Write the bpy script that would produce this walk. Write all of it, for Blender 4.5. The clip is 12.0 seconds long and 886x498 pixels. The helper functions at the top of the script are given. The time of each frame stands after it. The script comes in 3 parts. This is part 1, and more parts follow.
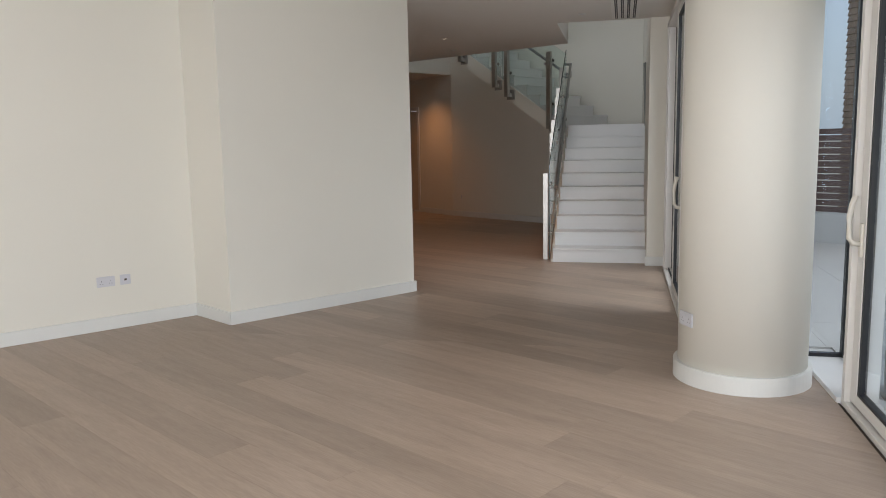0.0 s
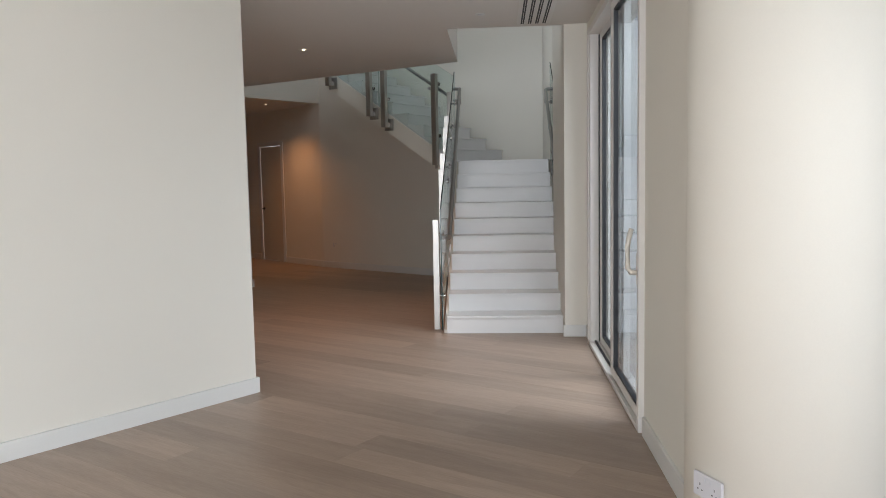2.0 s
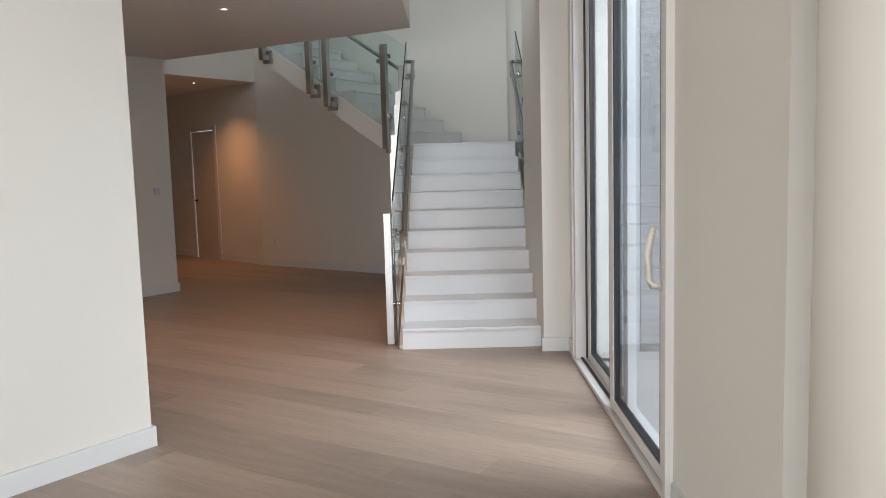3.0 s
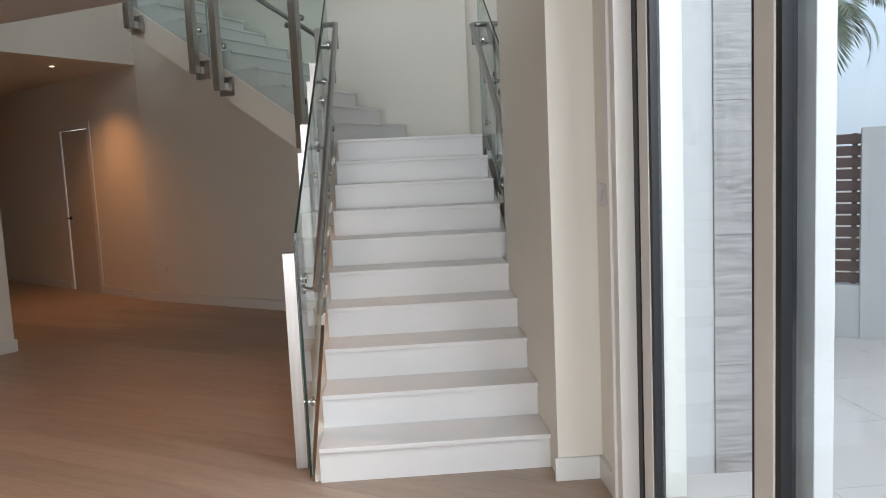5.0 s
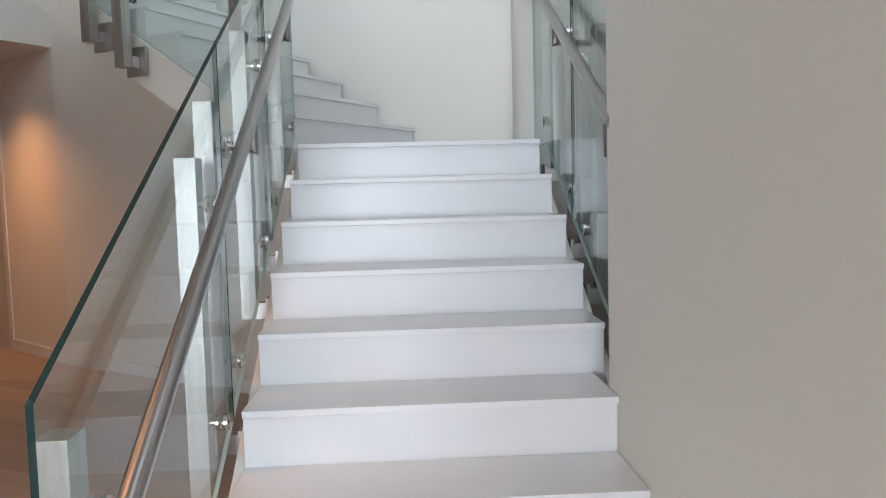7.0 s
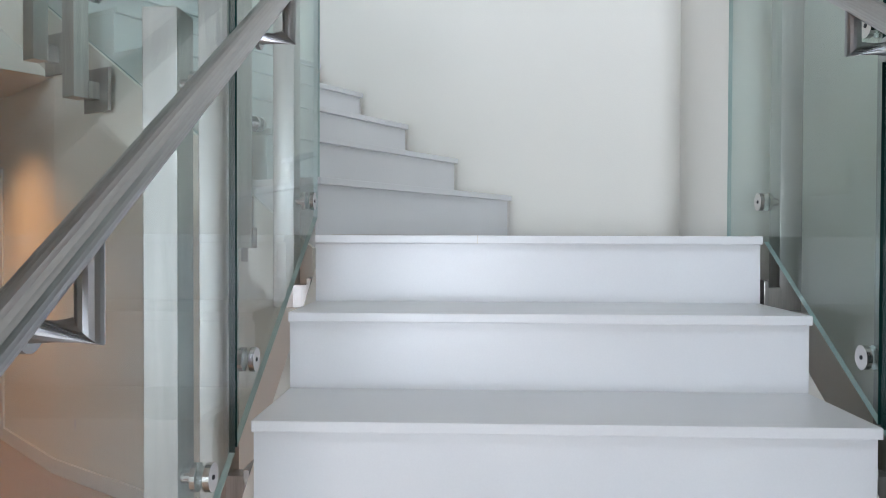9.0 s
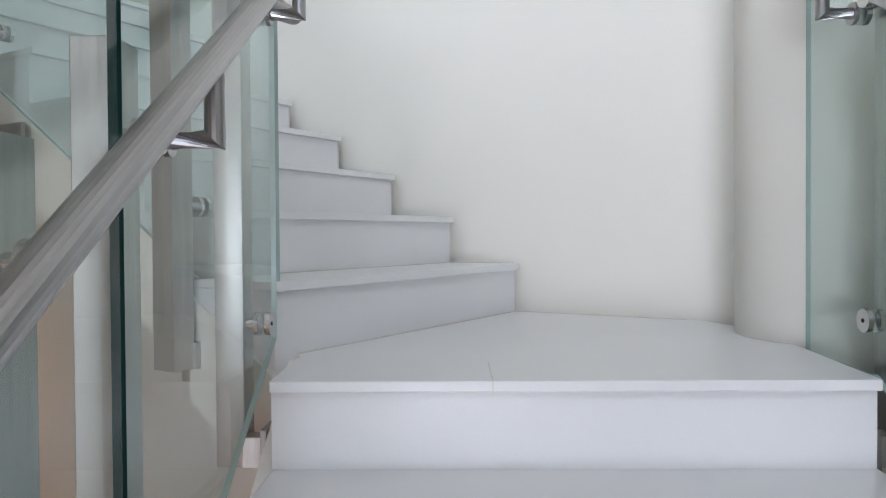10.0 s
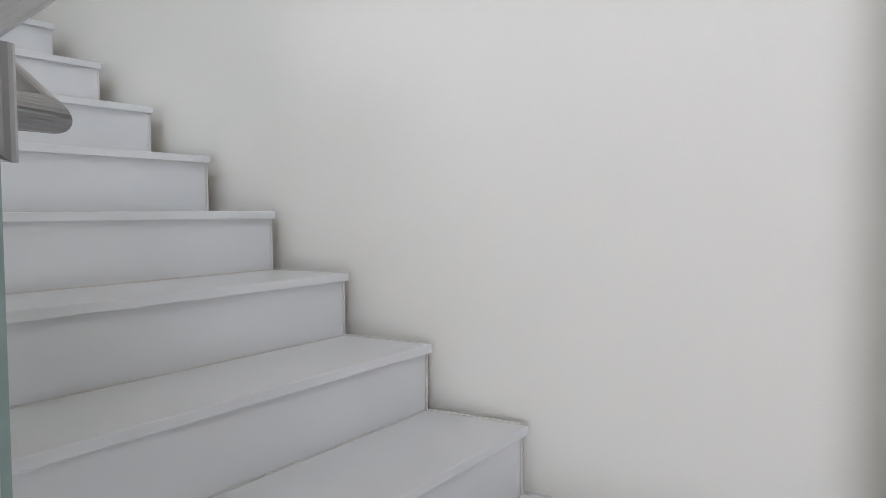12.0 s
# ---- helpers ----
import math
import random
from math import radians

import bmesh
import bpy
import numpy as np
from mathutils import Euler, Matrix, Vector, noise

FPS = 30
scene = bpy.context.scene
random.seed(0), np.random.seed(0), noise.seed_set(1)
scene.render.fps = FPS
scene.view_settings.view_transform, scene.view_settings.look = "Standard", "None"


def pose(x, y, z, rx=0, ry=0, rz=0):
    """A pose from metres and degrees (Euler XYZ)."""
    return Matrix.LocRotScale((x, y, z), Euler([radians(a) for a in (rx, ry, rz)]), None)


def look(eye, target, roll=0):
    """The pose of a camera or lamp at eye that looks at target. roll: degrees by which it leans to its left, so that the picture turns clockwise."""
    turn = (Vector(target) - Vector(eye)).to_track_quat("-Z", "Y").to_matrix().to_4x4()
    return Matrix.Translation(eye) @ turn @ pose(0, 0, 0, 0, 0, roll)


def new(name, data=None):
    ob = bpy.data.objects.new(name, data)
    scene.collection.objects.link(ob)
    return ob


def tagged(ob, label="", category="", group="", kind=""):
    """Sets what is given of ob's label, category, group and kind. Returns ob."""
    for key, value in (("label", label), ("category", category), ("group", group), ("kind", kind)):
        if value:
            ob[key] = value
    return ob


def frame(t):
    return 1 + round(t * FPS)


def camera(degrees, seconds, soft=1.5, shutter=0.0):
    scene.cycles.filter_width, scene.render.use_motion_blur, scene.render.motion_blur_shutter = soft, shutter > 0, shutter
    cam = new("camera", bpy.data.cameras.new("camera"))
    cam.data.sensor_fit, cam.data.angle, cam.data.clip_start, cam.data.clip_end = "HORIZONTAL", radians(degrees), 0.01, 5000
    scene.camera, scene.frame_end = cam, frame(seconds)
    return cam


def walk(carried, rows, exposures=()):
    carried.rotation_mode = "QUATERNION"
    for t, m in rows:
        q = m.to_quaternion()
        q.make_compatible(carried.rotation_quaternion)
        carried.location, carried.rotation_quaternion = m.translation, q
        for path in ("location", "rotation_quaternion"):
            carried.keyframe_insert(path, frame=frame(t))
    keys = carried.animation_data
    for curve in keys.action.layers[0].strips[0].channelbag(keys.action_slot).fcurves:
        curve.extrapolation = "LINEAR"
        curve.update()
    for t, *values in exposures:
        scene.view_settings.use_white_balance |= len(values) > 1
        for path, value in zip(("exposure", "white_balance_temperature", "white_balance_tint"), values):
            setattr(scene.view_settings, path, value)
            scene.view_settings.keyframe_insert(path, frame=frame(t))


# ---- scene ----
cam = camera(60.5, 12.0, 0.9)
PATH = [
    (0, (0.237, 0.075, 1.504), (-0.22, 2.003, 1.229), -1.1),
    (0.5, (0.139, 0.581, 1.516), (-0.144, 2.55, 1.311), -1.8),
    (1, (0.011, 1.113, 1.516), (-0.217, 3.093, 1.345), -1.6),
    (1.5, (-0.045, 1.672, 1.519), (-0.238, 3.656, 1.362), -1.2),
    (2, (-0.085, 2.267, 1.485), (-0.232, 4.254, 1.308), -1.1),
    (2.5, (-0.13, 2.895, 1.467), (-0.209, 4.884, 1.27), -1.3),
    (3, (-0.172, 3.516, 1.46), (-0.198, 5.505, 1.25), -1.6),
    (5, (-0.183, 6.023, 1.492), (-0.058, 8.008, 1.279), -2.6),
    (5.5, (-0.181, 6.685, 1.504), (0.021, 8.666, 1.311), -2.4),
    (6, (-0.123, 7.328, 1.503), (0.093, 9.31, 1.343), -2.3),
    (6.5, (-0.109, 7.952, 1.503), (0.076, 9.937, 1.342), -2.0),
    (8.5, (-0.127, 9.859, 1.58), (-0.245, 11.855, 1.521), -0.3),
    (9, (-0.189, 10.203, 1.747), (-0.261, 12.202, 1.714), 0.2),
    (9.5, (-0.18, 10.471, 1.896), (-0.245, 12.47, 1.884), -0.9),
    (10, (-0.237, 10.745, 2.026), (-0.274, 12.744, 1.993), -0.4),
    (10.5, (-0.205, 10.96, 2.168), (-0.227, 12.959, 2.105), -0.5),
    (11, (-0.165, 11.222, 2.247), (-0.205, 13.219, 2.13), -1.1),
    (11.5, (-0.17, 11.491, 2.33), (-0.135, 13.487, 2.208), -0.6),
    (12, (-0.162, 11.704, 2.44), (-0.218, 13.701, 2.345), -0.5),
]
EXPOSURES = [(0.0, -0.55, 6400, 10), (1.0, -0.48, 6300, 10), (2.5, 0.0, 6200, 10), (3.2, 0.15, 6150, 10), (5.0, 0.2, 6300, 10), (6.0, 0.38, 6100, 10), (6.5, 0.68, 5900, 10), (8.5, 1.0, 5750, 10), (9.5, 1.02, 5750, 11), (10.5, 1.0, 6000, 16), (12.0, 0.82, 6050, 16)]
walk(cam, [(t, look(eye, target, roll)) for t, eye, target, roll in PATH], EXPOSURES)
SKY, L_TERRACE, L_BACK, L_STAIR_DOOR, L_UPPER = 0.15, 215.0, 390.0, 82.0, 31.0

# ---- world and light ----
world = bpy.data.worlds.new("overcast_sky")
scene.world = world
world.use_nodes = True
wn, wl = world.node_tree.nodes, world.node_tree.links
sky = wn.new("ShaderNodeTexSky")
sky.sky_type, sky.sun_disc = "NISHITA", False
sky.sun_elevation, sky.sun_rotation = radians(50), radians(120)
sky.air_density, sky.dust_density = 1.0, 4.0
haze = wn.new("ShaderNodeMix")
haze.data_type = "RGBA"
haze.inputs[0].default_value = 0.55
haze.inputs[7].default_value = (8.2, 8.9, 9.6, 1)
wl.new(sky.outputs[0], haze.inputs[6])
wl.new(haze.outputs[2], wn["Background"].inputs[0])
wn["Background"].inputs[1].default_value = SKY

sun_data = bpy.data.lights.new("sun", "SUN")
sun_data.energy, sun_data.angle, sun_data.color = 1.5, radians(35), (1.0, 0.97, 0.93)
sun = new("sun", sun_data)
sun.matrix_world = look((24, -6, 20), (0, 4, 0))


def daylight_lamp(name, eye, target, wide, high, watts, color):
    """An area lamp that stands in for daylight, in an opening or added out of view."""
    d = bpy.data.lights.new(name, "AREA")
    d.shape, d.size, d.size_y, d.energy, d.color = "RECTANGLE", wide, high, watts, color
    o = new(name, d)
    o.matrix_world = look(eye, target)
    return o


daylight_lamp("daylight_terrace_glazing", (1.78, -0.55, 1.35), (0, -0.55, 1.35), 5.5, 2.5, L_TERRACE, (0.94, 0.975, 1.0))
# added lamp in an unseen back opening, to even out column and pier
daylight_lamp("daylight_garden_window", (-2.2, -4.32, 1.4), (-2.2, 0, 1.35), 5.0, 2.4, L_BACK, (0.96, 0.98, 1.0))
# added lamp, out of view above the door head, to brighten risers and pier
daylight_lamp("daylight_stair_door", (2.1, 6.9, 3.2), (-0.3, 9.6, 0.6), 2.4, 1.2, L_STAIR_DOOR, (0.95, 0.98, 1.0))
# added lamp in an assumed upper opening, to light the stair void
daylight_lamp("daylight_upper_window", (-1.3, 8.75, 4.85), (0.2, 12.4, 2.6), 3.8, 1.6, L_UPPER, (0.92, 0.965, 1.0))

# ---- materials ----
def material(name, color, rough=0.5, metal=0.0, var=0.06, scale=3.0, fine=60.0, bump=0.02, stretch=None, transmission=0.0, ior=1.5, per_object=0.0):
    """A surface whose colour varies at two scales, with a fine relief."""
    m = bpy.data.materials.new(name)
    m.use_nodes = True
    n, l = m.node_tree.nodes, m.node_tree.links
    b = n["Principled BSDF"]
    b.inputs["Roughness"].default_value, b.inputs["Metallic"].default_value = rough, metal
    b.inputs["Transmission Weight"].default_value, b.inputs["IOR"].default_value = transmission, ior
    geo = n.new("ShaderNodeTexCoord")
    mp = n.new("ShaderNodeMapping")
    mp.inputs["Scale"].default_value = stretch or (1, 1, 1)
    l.new(geo.outputs["Object"], mp.inputs[0])
    big, small = n.new("ShaderNodeTexNoise"), n.new("ShaderNodeTexNoise")
    big.inputs["Scale"].default_value, small.inputs["Scale"].default_value = scale, fine
    big.inputs["Detail"].default_value = small.inputs["Detail"].default_value = 4
    l.new(mp.outputs[0], big.inputs[0]), l.new(mp.outputs[0], small.inputs[0])
    add = n.new("ShaderNodeMath")
    add.operation = "MULTIPLY_ADD"
    l.new(small.outputs[0], add.inputs[0])
    add.inputs[1].default_value = 0.5
    l.new(big.outputs[0], add.inputs[2])
    span = n.new("ShaderNodeMapRange")
    span.inputs[1].default_value, span.inputs[2].default_value = 0.45, 1.05
    span.inputs[3].default_value, span.inputs[4].default_value = 1 - var, 1 + var
    l.new(add.outputs[0], span.inputs[0])
    last = span.outputs[0]
    if per_object:
        info = n.new("ShaderNodeObjectInfo")
        r = n.new("ShaderNodeMapRange")
        r.inputs[3].default_value, r.inputs[4].default_value = 1 - per_object, 1 + per_object
        l.new(info.outputs["Random"], r.inputs[0])
        mul = n.new("ShaderNodeMath")
        mul.operation = "MULTIPLY"
        l.new(last, mul.inputs[0]), l.new(r.outputs[0], mul.inputs[1])
        last = mul.outputs[0]
    tint = n.new("ShaderNodeVectorMath")
    tint.operation = "SCALE"
    tint.inputs[0].default_value = color
    l.new(last, tint.inputs["Scale"])
    l.new(tint.outputs[0], b.inputs["Base Color"])
    if bump:
        bp = n.new("ShaderNodeBump")
        bp.inputs["Strength"].default_value, bp.inputs["Distance"].default_value = bump, 0.01
        l.new(small.outputs[0], bp.inputs["Height"]), l.new(bp.outputs[0], b.inputs["Normal"])
    return m


PAINT = material("cream_wall_paint", (0.80, 0.775, 0.705), 0.75, var=0.02, scale=0.8, fine=180, bump=0.05)
CEIL = material("white_ceiling_paint", (0.78, 0.755, 0.72), 0.85, var=0.02, scale=0.7, fine=150, bump=0.04)
TRIM = material("white_satin_trim", (0.76, 0.765, 0.745), 0.4, var=0.02, scale=2, fine=90, bump=0.02)
STONE = material("white_engineered_stone", (0.78, 0.78, 0.78), 0.28, var=0.03, scale=2.5, fine=240, bump=0.01)
GROUT = material("cream_sealant", (0.72, 0.69, 0.64), 0.7, var=0.05)
STEEL = material("brushed_stainless_steel", (0.45, 0.435, 0.415), 0.38, 1.0, var=0.16, scale=6, fine=40, bump=0.03, stretch=(9, 9, 0.5))
TUBE = material("satin_stainless_tube", (0.40, 0.395, 0.40), 0.28, 1.0, var=0.04, scale=5, fine=120, bump=0.004)
CHROME = material("polished_steel", (0.62, 0.61, 0.60), 0.16, 1.0, var=0.03)
ALU = material("white_powder_coat", (0.78, 0.76, 0.73), 0.35, var=0.02, scale=2, fine=200, bump=0.01)
BLACK = material("black_rubber_gasket", (0.012, 0.013, 0.016), 0.5, var=0.1)
DARK = material("dark_joint", (0.06, 0.045, 0.035), 0.9, var=0.1)
PLASTIC = material("white_plastic", (0.64, 0.64, 0.68), 0.3, var=0.01)
DOORM = material("painted_door_leaf", (0.66, 0.60, 0.52), 0.45, var=0.03, scale=2, fine=80)
CREAMH = material("cream_enamel_handle", (0.78, 0.74, 0.66), 0.35, var=0.02)
TERR = material("pale_terrace_tile", (0.46, 0.435, 0.41), 0.6, var=0.08, scale=2, fine=40, bump=0.05, per_object=0.04)
RENDERM = material("pale_exterior_render", (0.52, 0.51, 0.50), 0.85, var=0.04, scale=1.5, fine=120, bump=0.15)
SLAT = material("dark_brown_slat", (0.10, 0.062, 0.055), 0.55, var=0.15, scale=3, fine=50, stretch=(1, 8, 8))
TRUNK = material("palm_bark", (0.24, 0.17, 0.12), 0.95, var=0.3, scale=6, fine=40, bump=0.5)
LEAF = material("palm_leaf", (0.15, 0.18, 0.11), 0.55, var=0.25, scale=5, fine=30)
SAND = material("pale_ground", (0.42, 0.38, 0.32), 0.95, var=0.15, scale=0.4, fine=8, bump=0.1)


def glass_material(name, color):
    m = bpy.data.materials.new(name)
    m.use_nodes = True
    n, l = m.node_tree.nodes, m.node_tree.links
    out = n["Material Output"]
    clear, gloss, mix, face = n.new("ShaderNodeBsdfTransparent"), n.new("ShaderNodeBsdfGlossy"), n.new("ShaderNodeMixShader"), n.new("ShaderNodeLayerWeight")
    power, fres = n.new("ShaderNodeMath"), n.new("ShaderNodeMath")
    power.operation, fres.operation = "POWER", "MULTIPLY_ADD"
    power.inputs[1].default_value, fres.inputs[1].default_value, fres.inputs[2].default_value = 5.0, 0.8, 0.04
    face.inputs[0].default_value = 0.5
    l.new(face.outputs["Facing"], power.inputs[0]), l.new(power.outputs[0], fres.inputs[0])
    clear.inputs[0].default_value = (*color, 1)
    gloss.inputs["Roughness"].default_value = 0.01
    l.new(fres.outputs[0], mix.inputs[0]), l.new(clear.outputs[0], mix.inputs[1]), l.new(gloss.outputs[0], mix.inputs[2])
    l.new(mix.outputs[0], out.inputs[0])
    return m


GLASS = glass_material("green_tinted_glass", (0.915, 0.965, 0.955))
# two tones of one glass edge: its lighter look below is put into colour
GLASSEDGE_LIT = material("glass_edge_painted_lighter", (0.36, 0.46, 0.43), 0.25, var=0.1)
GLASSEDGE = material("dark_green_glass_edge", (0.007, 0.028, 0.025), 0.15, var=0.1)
PANE = glass_material("window_glass", (0.86, 0.91, 0.95))


def wood_material():
    """Greyed oak boards: long grain, knots and a tone of its own for each board."""
    m = bpy.data.materials.new("pale_oak_board")
    m.use_nodes = True
    n, l = m.node_tree.nodes, m.node_tree.links
    b = n["Principled BSDF"]
    geo, info, mp = n.new("ShaderNodeTexCoord"), n.new("ShaderNodeObjectInfo"), n.new("ShaderNodeMapping")
    shift = n.new("ShaderNodeVectorMath")
    shift.operation = "SCALE"
    shift.inputs[0].default_value = (37.0, 11.0, 5.0)
    l.new(info.outputs["Random"], shift.inputs["Scale"])
    l.new(geo.outputs["Object"], mp.inputs[0]), l.new(shift.outputs[0], mp.inputs[1])
    mp.inputs["Rotation"].default_value = (0, 0, 0)
    mp.inputs["Scale"].default_value = (1.0, 9.0, 1.0)
    grain, fine = n.new("ShaderNodeTexNoise"), n.new("ShaderNodeTexNoise")
    grain.inputs["Scale"].default_value, grain.inputs["Detail"].default_value, grain.inputs["Distortion"].default_value = 1.6, 5, 0.6
    fine.inputs["Scale"].default_value, fine.inputs["Detail"].default_value = 14, 4
    l.new(mp.outputs[0], grain.inputs[0]), l.new(mp.outputs[0], fine.inputs[0])
    ramp = n.new("ShaderNodeValToRGB")
    ramp.color_ramp.elements[0].position, ramp.color_ramp.elements[1].position = 0.25, 0.72
    ramp.color_ramp.elements[0].color, ramp.color_ramp.elements[1].color = (0.31, 0.235, 0.18, 1), (0.44, 0.345, 0.275, 1)
    mixn = n.new("ShaderNodeMath")
    mixn.operation = "MULTIPLY_ADD"
    mixn.inputs[1].default_value = 0.45
    l.new(fine.outputs[0], mixn.inputs[0])
    half = n.new("ShaderNodeMath")
    half.operation = "MULTIPLY"
    half.inputs[1].default_value = 0.6
    l.new(grain.outputs[0], half.inputs[0]), l.new(half.outputs[0], mixn.inputs[2])
    l.new(mixn.outputs[0], ramp.inputs[0])
    r = n.new("ShaderNodeMapRange")
    r.inputs[3].default_value, r.inputs[4].default_value = 0.88, 1.10
    l.new(info.outputs["Random"], r.inputs[0])
    tone = n.new("ShaderNodeVectorMath")
    tone.operation = "SCALE"
    l.new(ramp.outputs[0], tone.inputs[0]), l.new(r.outputs[0], tone.inputs["Scale"])
    l.new(tone.outputs[0], b.inputs["Base Color"])
    b.inputs["Roughness"].default_value = 0.42
    bp = n.new("ShaderNodeBump")
    bp.inputs["Strength"].default_value, bp.inputs["Distance"].default_value = 0.06, 0.01
    l.new(fine.outputs[0], bp.inputs["Height"]), l.new(bp.outputs[0], b.inputs["Normal"])
    return m


def travertine_material():
    m = material("grey_travertine", (0.46, 0.43, 0.40), 0.5, var=0.1, scale=2, fine=40, bump=0.08)
    n, l = m.node_tree.nodes, m.node_tree.links
    co, mp, no, ramp = n.new("ShaderNodeTexCoord"), n.new("ShaderNodeMapping"), n.new("ShaderNodeTexNoise"), n.new("ShaderNodeValToRGB")
    mp.inputs["Scale"].default_value = (2.0, 2.0, 22.0)
    no.inputs["Scale"].default_value, no.inputs["Detail"].default_value, no.inputs["Distortion"].default_value = 1.5, 6, 1.4
    l.new(co.outputs["Object"], mp.inputs[0]), l.new(mp.outputs[0], no.inputs[0]), l.new(no.outputs[0], ramp.inputs[0])
    ramp.color_ramp.elements[0].position, ramp.color_ramp.elements[1].position = 0.36, 0.6
    ramp.color_ramp.elements[0].color, ramp.color_ramp.elements[1].color = (0.25, 0.23, 0.215, 1), (0.39, 0.365, 0.345, 1)
    l.new(ramp.outputs[0], n["Principled BSDF"].inputs["Base Color"])
    return m


WOOD, TRAV = wood_material(), travertine_material()


def glow_material(name, color, strength):
    m = bpy.data.materials.new(name)
    m.use_nodes = True
    b = m.node_tree.nodes["Principled BSDF"]
    b.inputs["Emission Color"].default_value, b.inputs["Emission Strength"].default_value = (*color, 1), strength
    return m


BULB = glow_material("lit_bulb", (1.0, 0.78, 0.5), 14)


# ---- mesh helpers ----
def mesh(name, bm, mat, bevel=0.0, smooth=False):
    if bevel:
        bmesh.ops.bevel(bm, geom=[e for e in bm.edges if e.calc_length() > bevel * 3], offset=bevel, segments=2, affect="EDGES", profile=0.6)
    bmesh.ops.recalc_face_normals(bm, faces=bm.faces)
    if smooth:
        for f in bm.faces:
            f.smooth = True
    data = bpy.data.meshes.new(name)
    bm.to_mesh(data), bm.free()
    data.materials.append(mat)
    return data


def part(name, bm, mat, parent, label="", bevel=0.0, smooth=False):
    ob = new(name, mesh(name, bm, mat, bevel, smooth))
    ob.parent = parent
    return tagged(ob, label)


def thing(name, label, category, kind="", group=""):
    return tagged(new(name), label, category, group, kind)


def box(x0, y0, z0, x1, y1, z1, bm=None):
    bm = bm or bmesh.new()
    bmesh.ops.create_cube(bm, size=1, matrix=Matrix.Translation(((x0 + x1) / 2, (y0 + y1) / 2, (z0 + z1) / 2)) @ Matrix.Diagonal((x1 - x0, y1 - y0, z1 - z0, 1)))
    return bm


def prism(poly, z0, z1, bm=None):
    """An upright solid over a plan polygon; z0 and z1 may be numbers or one height a corner."""
    bm = bm or bmesh.new()
    k = len(poly)
    lo = z0 if isinstance(z0, (list, tuple)) else [z0] * k
    hi = z1 if isinstance(z1, (list, tuple)) else [z1] * k
    a = [bm.verts.new((p[0], p[1], z)) for p, z in zip(poly, lo)]
    b = [bm.verts.new((p[0], p[1], z)) for p, z in zip(poly, hi)]
    bm.faces.new(a[::-1]), bm.faces.new(b)
    for i in range(k):
        bm.faces.new((a[i], a[(i + 1) % k], b[(i + 1) % k], b[i]))
    return bm


def tube(points, r, bm=None, seg=16):
    """A round tube along a line of points, with mitred bends."""
    bm = bm or bmesh.new()
    pts = [Vector(p) for p in points]
    rings = []
    for i, p in enumerate(pts):
        d0 = (p - pts[i - 1]).normalized() if i else None
        d1 = (pts[i + 1] - p).normalized() if i < len(pts) - 1 else None
        d = ((d0 or d1) + (d1 or d0)).normalized()
        flow = d1 or d0
        side = flow.cross(Vector((0, 0, 1)))
        side = side.normalized() if side.length > 0.05 else Vector((1, 0, 0))
        up = side.cross(flow).normalized()
        ring = []
        for j in range(seg):
            a = 2 * math.pi * j / seg
            q = side * math.cos(a) * r + up * math.sin(a) * r
            q = q - flow * (q.dot(d) / max(0.3, flow.dot(d)))
            ring.append(bm.verts.new(p + q))
        rings.append(ring)
    for a, b in zip(rings, rings[1:]):
        for j in range(seg):
            bm.faces.new((a[j], a[(j + 1) % seg], b[(j + 1) % seg], b[j]))
    bm.faces.new(rings[0][::-1]), bm.faces.new(rings[-1])
    return bm


def rod(p, q, r, bm=None, seg=16):
    return tube([p, q], r, bm, seg)


def turned(profile, bm=None, seg=32, at=(0, 0, 0)):
    """A solid of revolution about the upright axis from (radius, height) pairs."""
    bm = bm or bmesh.new()
    rings = [[bm.verts.new((at[0] + r * math.cos(2 * math.pi * j / seg), at[1] + r * math.sin(2 * math.pi * j / seg), at[2] + z)) for j in range(seg)] for r, z in profile]
    for a, b in zip(rings, rings[1:]):
        for j in range(seg):
            bm.faces.new((a[j], a[(j + 1) % seg], b[(j + 1) % seg], b[j]))
    bm.faces.new(rings[0][::-1]), bm.faces.new(rings[-1])
    return bm


# ---- plan ----
U, N = Vector((-0.86, 0.51)).normalized(), Vector((0.51, 0.86)).normalized()   # along the turned half of the house, and across it
D = Vector((0.585, 0.811)).normalized()                                        # along the pier's face
E = Vector((-D.y, D.x))
PIER_R, PIER_IN, PIER2, CORNER = Vector((-1.837, 7.512)), Vector((-3.517, 6.169)), Vector((-3.69, 13.08)), Vector((-3.22, 15.64))
PIER_L = Vector((-3.005, 5.851))
B = Vector((-0.73, 0.685)).normalized()
M11 = Vector((-0.01, 13.52))
RISE, GO, GO2 = 0.175, 0.29, 0.275
H, TOP = 2.9, 5.9


def slab_wall(name, a, b, z0, z1, thick, mat=PAINT, label="cream painted plaster wall"):
    """A wall whose seen face runs from a to b; its thickness lies to the left of that way."""
    a, b = Vector(a), Vector(b)
    w = (b - a).normalized()
    out = Vector((-w.y, w.x)) * thick
    ob = new(name, mesh(name, prism([a, b, b + out, a + out], z0, z1), mat))
    return tagged(ob, label, "wall", kind="structure")


def skirting(a, b, label="white painted skirting board along the wall"):
    """A board that stands against the wall's face, to the right of the way from a to b."""
    a, b = Vector(a), Vector(b)
    w = (b - a).normalized()
    out = Vector((w.y, -w.x)) * 0.02
    ob = new("baseboard", mesh("baseboard", prism([a, b, b + out, a + out], 0.0, 0.11), TRIM, 0.003))
    return tagged(ob, label, "skirting board", kind="structure")


